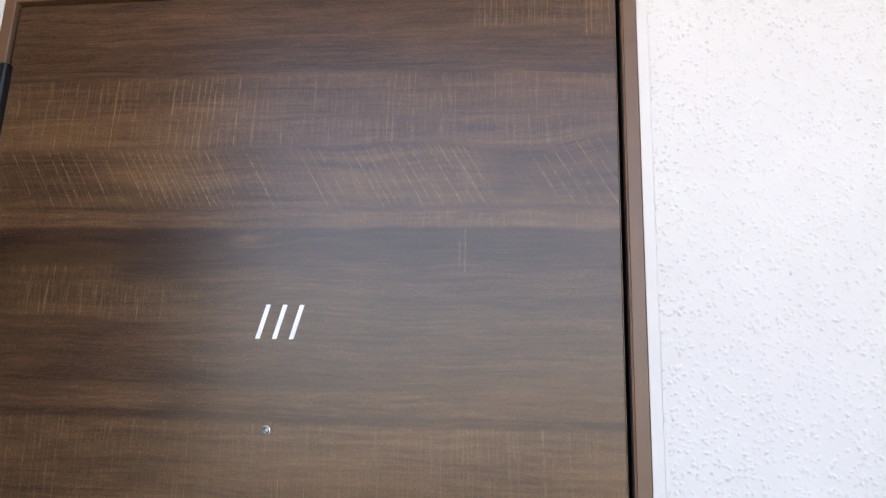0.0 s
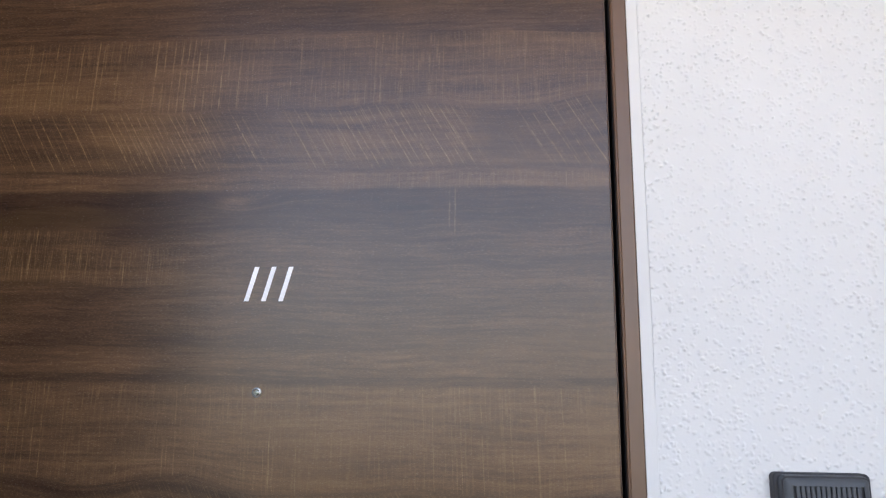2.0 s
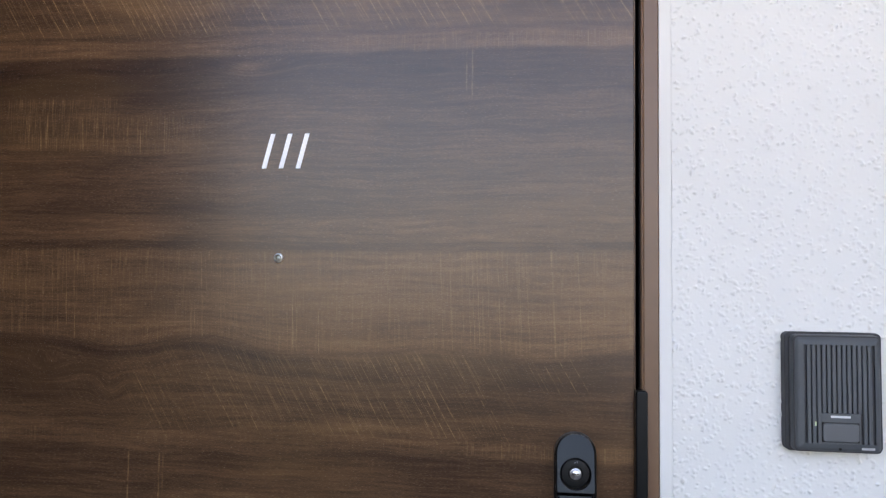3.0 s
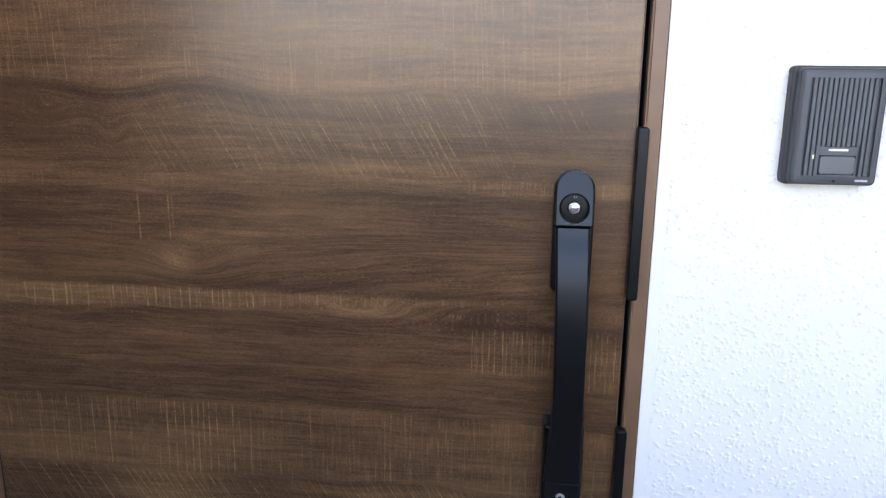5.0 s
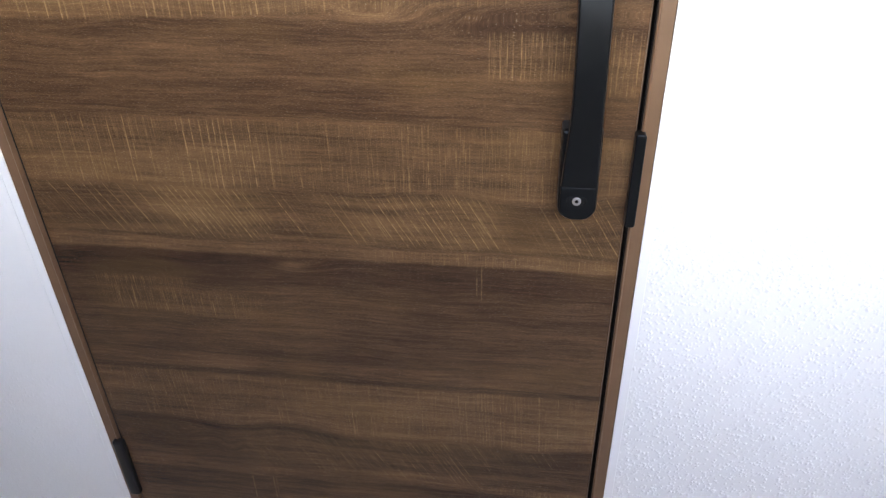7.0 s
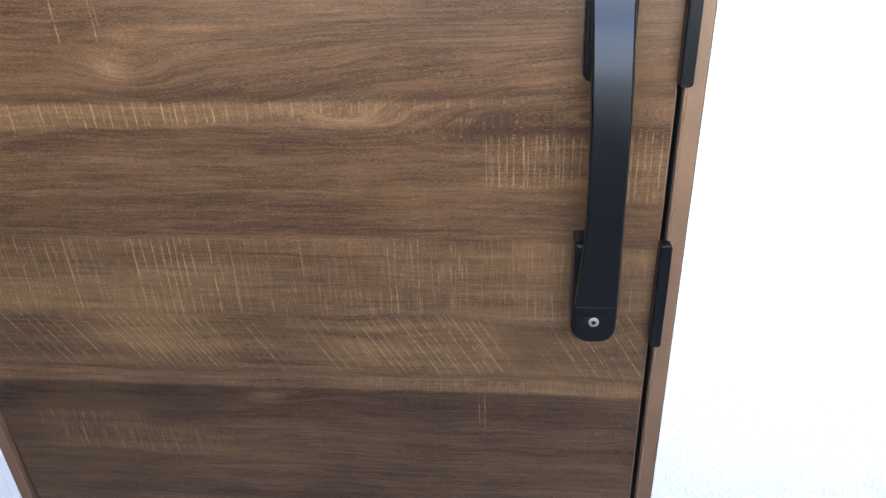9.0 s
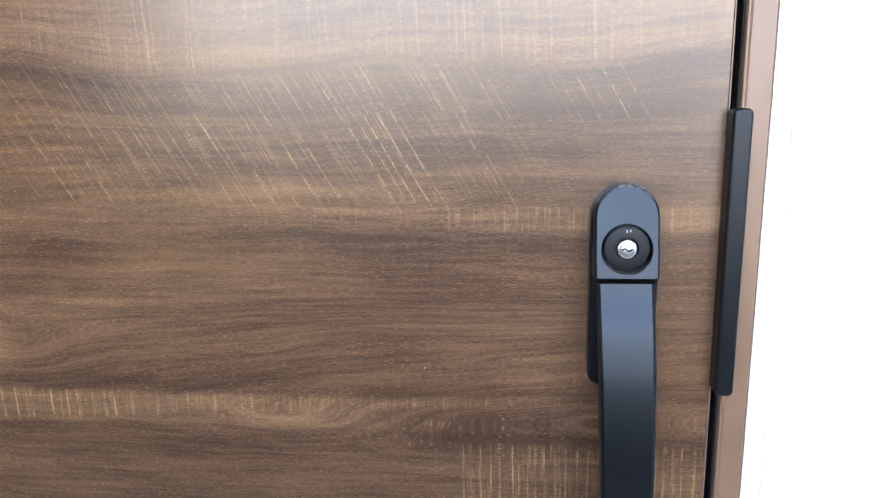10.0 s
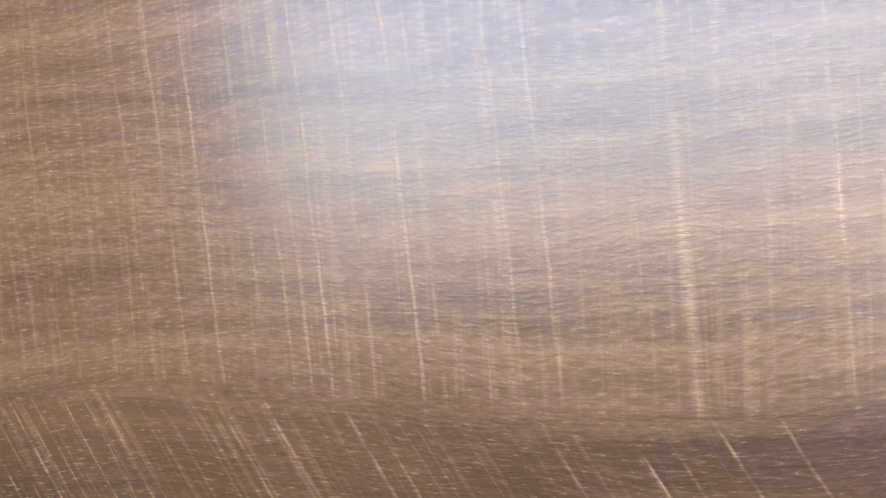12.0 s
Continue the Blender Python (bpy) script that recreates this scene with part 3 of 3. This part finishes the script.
part("gasket", box(-GAP, LEAF_W + GAP, 0.030, 0.046, LEAF_T - 0.001, LEAF_T + GAP, bevel=0.001), RUBBER_SHADE, frame_root, "black rubber weather strip that also darkens the gap")

# ---------------------------------------------------------------- the door and what is fixed to it
door = tagged(new("door_1"), "closed dark walnut laminate apartment door with black handle", "door", kind="structure")
part("leaf", box(0.0, LEAF_W - 0.0013, 0.0, 0.042, LEAF_B, LEAF_T, bevel=0.0006), WOOD, door, "dark walnut laminate with sawn marks")
# Lighter brown strip stands in for the gleam on the rounded edge.
part("edge_glint", box(LEAF_W - 0.0012, LEAF_W, -0.0003, 0.040, LEAF_B, LEAF_T, bevel=0.0005), EDGE_GLINT, door, "brown edge strip, lightened for the glint on the rounded edge")

# three slanting white bars where the number stands
for k in range(3):
    x0, w, h, z0, lean = 0.4095 + 0.0222 * k + 0.001, 0.0060, 0.044, 1.5415, 0.0112
    loops = []
    for d, y in ((0.0, 0.0), (0.0, -0.0006), (0.0006, -0.0009)):
        loops.append([(x0 + d, y, z0 + d), (x0 + w - d, y, z0 + d), (x0 + w + lean - d, y, z0 + h - d), (x0 + lean + d, y, z0 + h - d)])
    part("number_bar", rings(loops), WHITE_INK, door, "slanting white bar")

# peephole
peep = part("peephole", turned(0.4355, 1.4290, [(0.0060, 0.002), (0.0060, -0.0010), (0.0054, -0.0020), (0.0046, -0.0022), (0.0040, -0.0012), (0.0038, 0.0015)]),
            PALE_STEEL, door, "small steel peephole", smooth=True)
part("lens", turned(0.4355, 1.4290, [(0.0038, 0.0005), (0.0032, -0.0010), (0.0018, -0.0018), (0.0004, -0.0020)], 24), LENS, peep, "dark glass lens", smooth=True)

# hinges
for z0, z1 in ((0.094, 0.243), (1.788, 1.937)):
    out = rounded(-0.0172, 0.0045, z0, z1, 0.0050, 8)
    loops = [[(px, y, pz) for px, pz in (inset(out, d) if d else out)] for d, y in
             ((0.0, 0.0), (0.0, -0.0065), (0.0008, -0.0092), (0.0022, -0.0110), (0.0042, -0.0120), (0.0046, -0.0121))]
    part("hinge", rings(loops), PLASTIC, door, "black hinge cover", smooth=True)

# latch guards on the leaf's edge
for z0, z1 in ((1.072, 1.280), (0.765, 0.900)):
    part("latch_guard", plate(rounded(0.8686, 0.8820, z0, z1, 0.0042), 0.001, -0.0150, 0.0022), BLACK, door, "black latch guard strip")

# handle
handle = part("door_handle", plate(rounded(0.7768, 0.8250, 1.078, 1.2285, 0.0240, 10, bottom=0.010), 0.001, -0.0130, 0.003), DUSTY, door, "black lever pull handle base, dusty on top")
HX, HZ, HR = 0.8006, 1.1852, 0.0172


def housing():
    """The upper cap, round at the top, flat below, bored for the lock."""
    out = rounded(0.7782, 0.8232, 1.1640, 1.2298, 0.0222, 14, bottom=0.0012)

    def edge(angle, pts):
        d = Vector((math.cos(angle), math.sin(angle)))
        best = None
        for i in range(len(pts)):
            a, b = Vector(pts[i]), Vector(pts[(i + 1) % len(pts)])
            s, c = b - a, a - Vector((HX, HZ))
            k = d.x * s.y - d.y * s.x
            if abs(k) < 1e-12:
                continue
            r, q = (c.x * s.y - c.y * s.x) / k, (c.x * d.y - c.y * d.x) / k
            if r > 0 and -1e-6 <= q <= 1 + 1e-6:
                best = r if best is None else min(best, r)
        return (HX + d.x * best, HZ + d.y * best)

    angles = [2 * math.pi * i / 120 for i in range(120)]
    loops = []
    for dd, y in ((0.0, -0.010), (0.0, -0.0275), (0.0006, -0.0290), (0.0018, -0.0300)):
        pts = inset(out, dd) if dd else out
        loops.append([(p[0], y + (0.215 * (p[1] - 1.1645) if y < -0.02 else 0.0), p[1]) for p in (edge(a, pts) for a in angles)])
    for r, y in ((HR + 0.0006, -0.0300), (HR, -0.0295), (HR, -0.0120)):
        loops.append([(HX + r * math.cos(a), y + (0.215 * (HZ + r * math.sin(a) - 1.1645) if y < -0.02 else 0.0), HZ + r * math.sin(a)) for a in angles])
    return rings(loops)


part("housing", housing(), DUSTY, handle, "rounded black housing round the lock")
part("lock_cylinder", turned(HX - 0.0004, HZ + 0.0012, [(0.0156, -0.010), (0.0156, -0.0258), (0.0153, -0.0266), (0.0146, -0.0270), (0.0082, -0.0270), (0.0078, -0.0262), (0.0077, -0.0220)], 56),
     COLLAR, handle, "black rotating lock collar", smooth=True)
part("lock_core", turned(HX - 0.0002, HZ + 0.0006, [(0.0068, -0.0200), (0.0068, -0.0262), (0.0064, -0.0270), (0.0057, -0.0273), (0.0055, -0.0268), (0.0051, -0.0268), (0.0049, -0.0280), (0.0042, -0.0286), (0.0020, -0.0290), (0.0004, -0.0291)], 40), PALE_STEEL, handle, "bright steel lock core", smooth=True)
# Black inlay on the core, coloured for the shade inside the keyhole.
bm = bmesh.new()
for k in range(9):
    a0 = -0.0036 + 0.0008 * k
    lift = 0.0008 * math.sin(k * 0.85) + 0.0009
    box(HX + a0 - 0.00055, HX + a0 + 0.00055, -0.0296, -0.0268, HZ + lift - 0.0005, HZ + lift + 0.0006, bm=bm)
part("keyway_shade", bm, RUBBER_SHADE, handle, "black inlay for the shade in the keyhole")
part("lock_mark", box(HX - 0.0012, HX - 0.0006, -0.0276, -0.0266, HZ + 0.0128, HZ + 0.0146), GREY_INK, handle, "pale index line")
part("lock_mark", box(HX + 0.0012, HX + 0.0018, -0.0276, -0.0266, HZ + 0.0130, HZ + 0.0146), GREY_INK, handle, "pale index line")


def grip():
    """The bowed pull, narrowing downwards."""
    keys = [(1.1623, -0.0308, 0.7802, 0.8195), (1.130, -0.0405, 0.7812, 0.8200), (1.095, -0.0480, 0.7824, 0.8205), (1.050, -0.0530, 0.7838, 0.8210),
            (1.000, -0.0545, 0.7848, 0.8215), (0.950, -0.0525, 0.7854, 0.8220), (0.910, -0.0485, 0.7838, 0.8232), (0.870, -0.0425, 0.7812, 0.8246), (0.8335, -0.0365, 0.7795, 0.8258)]
    loops = []
    for i in range(len(keys) - 1):
        for j in range(5):
            f = j / 5
            p = [a + (b - a) * f for a, b in zip(keys[i], keys[i + 1])]
            q = keys[max(i - 1, 0)], keys[i], keys[i + 1], keys[min(i + 2, len(keys) - 1)]
            p[1] = 0.5 * (2 * q[1][1] + (q[2][1] - q[0][1]) * f + (2 * q[0][1] - 5 * q[1][1] + 4 * q[2][1] - q[3][1]) * f * f
                          + (3 * q[1][1] - q[0][1] - 3 * q[2][1] + q[3][1]) * f ** 3)
            loops.append(p)
    loops.append(list(keys[-1]))
    out = []
    for zz, yf, xa, xb in loops:
        back = min(-0.0115, yf + 0.016)
        c, e = 0.0022, 0.0045
        out.append([(xa + 0.001, back, zz), (xa - 0.0008, yf + e, zz), (xa + 0.0003, yf + c * 0.6, zz), (xa + c, yf, zz),
                    (xb - c, yf, zz), (xb - 0.0003, yf + c * 0.6, zz), (xb + 0.0008, yf + e, zz), (xb - 0.001, back, zz)])
    return rings(out)


part("grip", grip(), BLACK, handle, "bowed black pull grip", smooth=True)
part("lower_base", plate(rounded(0.7765, 0.8272, 0.7822, 0.9105, 0.0045, 14, bottom=0.020), 0.001, -0.0325, 0.0065), BLACK, handle, "black lower handle base")
part("end_cap", plate(rounded(0.7790, 0.8260, 0.7838, 0.8330, 0.0030, 14, bottom=0.019), -0.012, -0.0335, 0.003), BLACK, handle)
# Raised black oval, its colour standing for the shade in the slot.
part("screw_recess_shade", plate(rounded(0.7880, 0.8140, 0.8062, 0.8188, 0.0062, 10), -0.030, -0.0338, 0.0003), RUBBER_SHADE, handle, "raised black oval for the slot's shade")
part("slot_lid", plate(rounded(0.7912, 0.8108, 0.8066, 0.8184, 0.0040, 8), -0.031, -0.0341, 0.0004), BLACK, handle)
part("screw", turned(0.8010, 0.8125, [(0.0059, -0.030), (0.0059, -0.0348), (0.0051, -0.0357), (0.0028, -0.0359), (0.0024, -0.0342)], 28), PALE_STEEL, handle, "bright steel screw", smooth=True)

# Black disc coloured for the shade down the screw socket.
part("screw_socket_shade", turned(0.8010, 0.8125, [(0.0025, -0.0340), (0.0025, -0.0354), (0.0003, -0.0354)], 6), RUBBER_SHADE, handle, "black disc for the screw socket's shade")

# two flecks of pale paint on the leaf
for fx, fz, fr in ((0.834, 2.020, 0.0008), (0.653, 1.084, 0.0003)):
    part("paint_speck", turned(fx, fz, [(fr, 0.0004), (fr * 0.8, -0.0004), (fr * 0.2, -0.0006)], 10), WHITE_INK, door, "speck of white paint")

# ---------------------------------------------------------------- door phone
phone = tagged(new("door_phone"), "charcoal plastic door phone with ribbed speaker on stucco wall", "intercom")
phone.location = (1.080, -0.002, 1.284)
PX, PZ = 1.080, 1.284


def local(bm):
    bmesh.ops.translate(bm, verts=bm.verts, vec=(-PX, 0.002, -PZ))
    return bm


X0, X1, Z0, Z1 = 1.0345, 1.1270, 1.2205, 1.3482
part("back_box", local(plate(rounded(X0 - 0.0045, X1 + 0.0045, Z0 - 0.001, Z1 + 0.002, 0.006), 0.0, -0.016, 0.002)), CHARCOAL_DARK, phone, "darker back box")
GX0, GX1, GZ0, GZ1 = 1.0452, 1.1180, 1.2315, 1.3375
# Darker copy of the face plastic stands for shade in the rib grooves.
part("body", local(plate(rounded(X0 + 0.001, X1 - 0.001, Z0 + 0.001, Z1 - 0.001, 0.006), -0.012, -0.0275, 0.001)), CHARCOAL_DARK, phone)
front = rounded(X0, X1, Z0, Z1, 0.007, 8)
loops = [[(px, y, pz) for px, pz in (inset(front, d) if d else front)] for d, y in ((0.0, -0.012), (0.0, -0.0215), (0.0004, -0.0236), (0.0012, -0.0256), (0.0024, -0.0273), (0.0040, -0.0288), (0.0060, -0.0300))]
cx, cz = (GX0 + GX1) / 2, (GZ0 + GZ1) / 2
angles = [math.atan2(pz - cz, px - cx) for px, pz in front]


def on_rect(a, hw, hh):
    c, s = math.cos(a), math.sin(a)
    k = min(hw / max(abs(c), 1e-9), hh / max(abs(s), 1e-9))
    return (cx + c * k, cz + s * k)


rect = [on_rect(a, (GX1 - GX0) / 2, (GZ1 - GZ0) / 2) for a in angles]
for i in range(4):
    sx, sz = (GX1 if i in (0, 3) else GX0), (GZ1 if i in (1, 0) else GZ0)
    k = min(range(len(rect)), key=lambda q: (rect[q][0] - sx) ** 2 + (rect[q][1] - sz) ** 2)
    rect[k] = (sx, sz)
loops += [[(px, -0.0308, pz) for px, pz in rect], [(px, -0.0270, pz) for px, pz in rect]]
part("face_plate", local(rings(loops, cap_first=False, cap_last=False)), CHARCOAL, phone, "charcoal face plate", smooth=True)
COUNT = 14
pitch = (GX1 - GX0) / COUNT
for k in range(COUNT - 1):
    c = GX0 + pitch * (k + 1)
    low_z = GZ0 if (k < 3 or k > 10) else 1.2640
    part("speaker_rib", local(box(c - 0.00205, c + 0.00205, -0.0308, -0.0265, low_z, GZ1, bevel=0.0005, seg=1)), CHARCOAL, phone)
part("button_panel", local(box(1.0600, 1.1030, -0.0305, -0.0265, GZ0 - 0.002, 1.2640, bevel=0.0006)), CHARCOAL, phone)
part("call_button", local(plate(rounded(1.0635, 1.1005, 1.2335, 1.2535, 0.0030), -0.029, -0.0325, 0.0010)), BUTTON, phone, "grey call button")
# Black plate draws the shaded gap round the button.
part("button_gap_shade", local(box(1.0628, 1.1012, -0.0307, -0.0295, 1.2328, 1.2542)), RUBBER_SHADE, phone)
part("name_mark", local(box(1.0722, 1.0925, -0.0309, -0.0300, 1.2590, 1.2614)), PALE_INK, phone, "pale printed bar")
part("model_mark", local(box(1.1035, 1.1165, -0.0311, -0.0300, 1.2256, 1.2280)), GREY_INK, phone, "small grey printed bar")
part("indicator", local(box(1.0558, 1.0578, -0.0312, -0.0280, 1.2500, 1.2545, bevel=0.0004)), LAMP, phone, "pale indicator lamp")
# Black disc for the shade in the fixing hole.
part("fixing_hole_shade", local(turned(1.0815, 1.2258, [(0.0013, -0.029), (0.0013, -0.0309), (0.0004, -0.0310)], 16)), RUBBER_SHADE, phone)
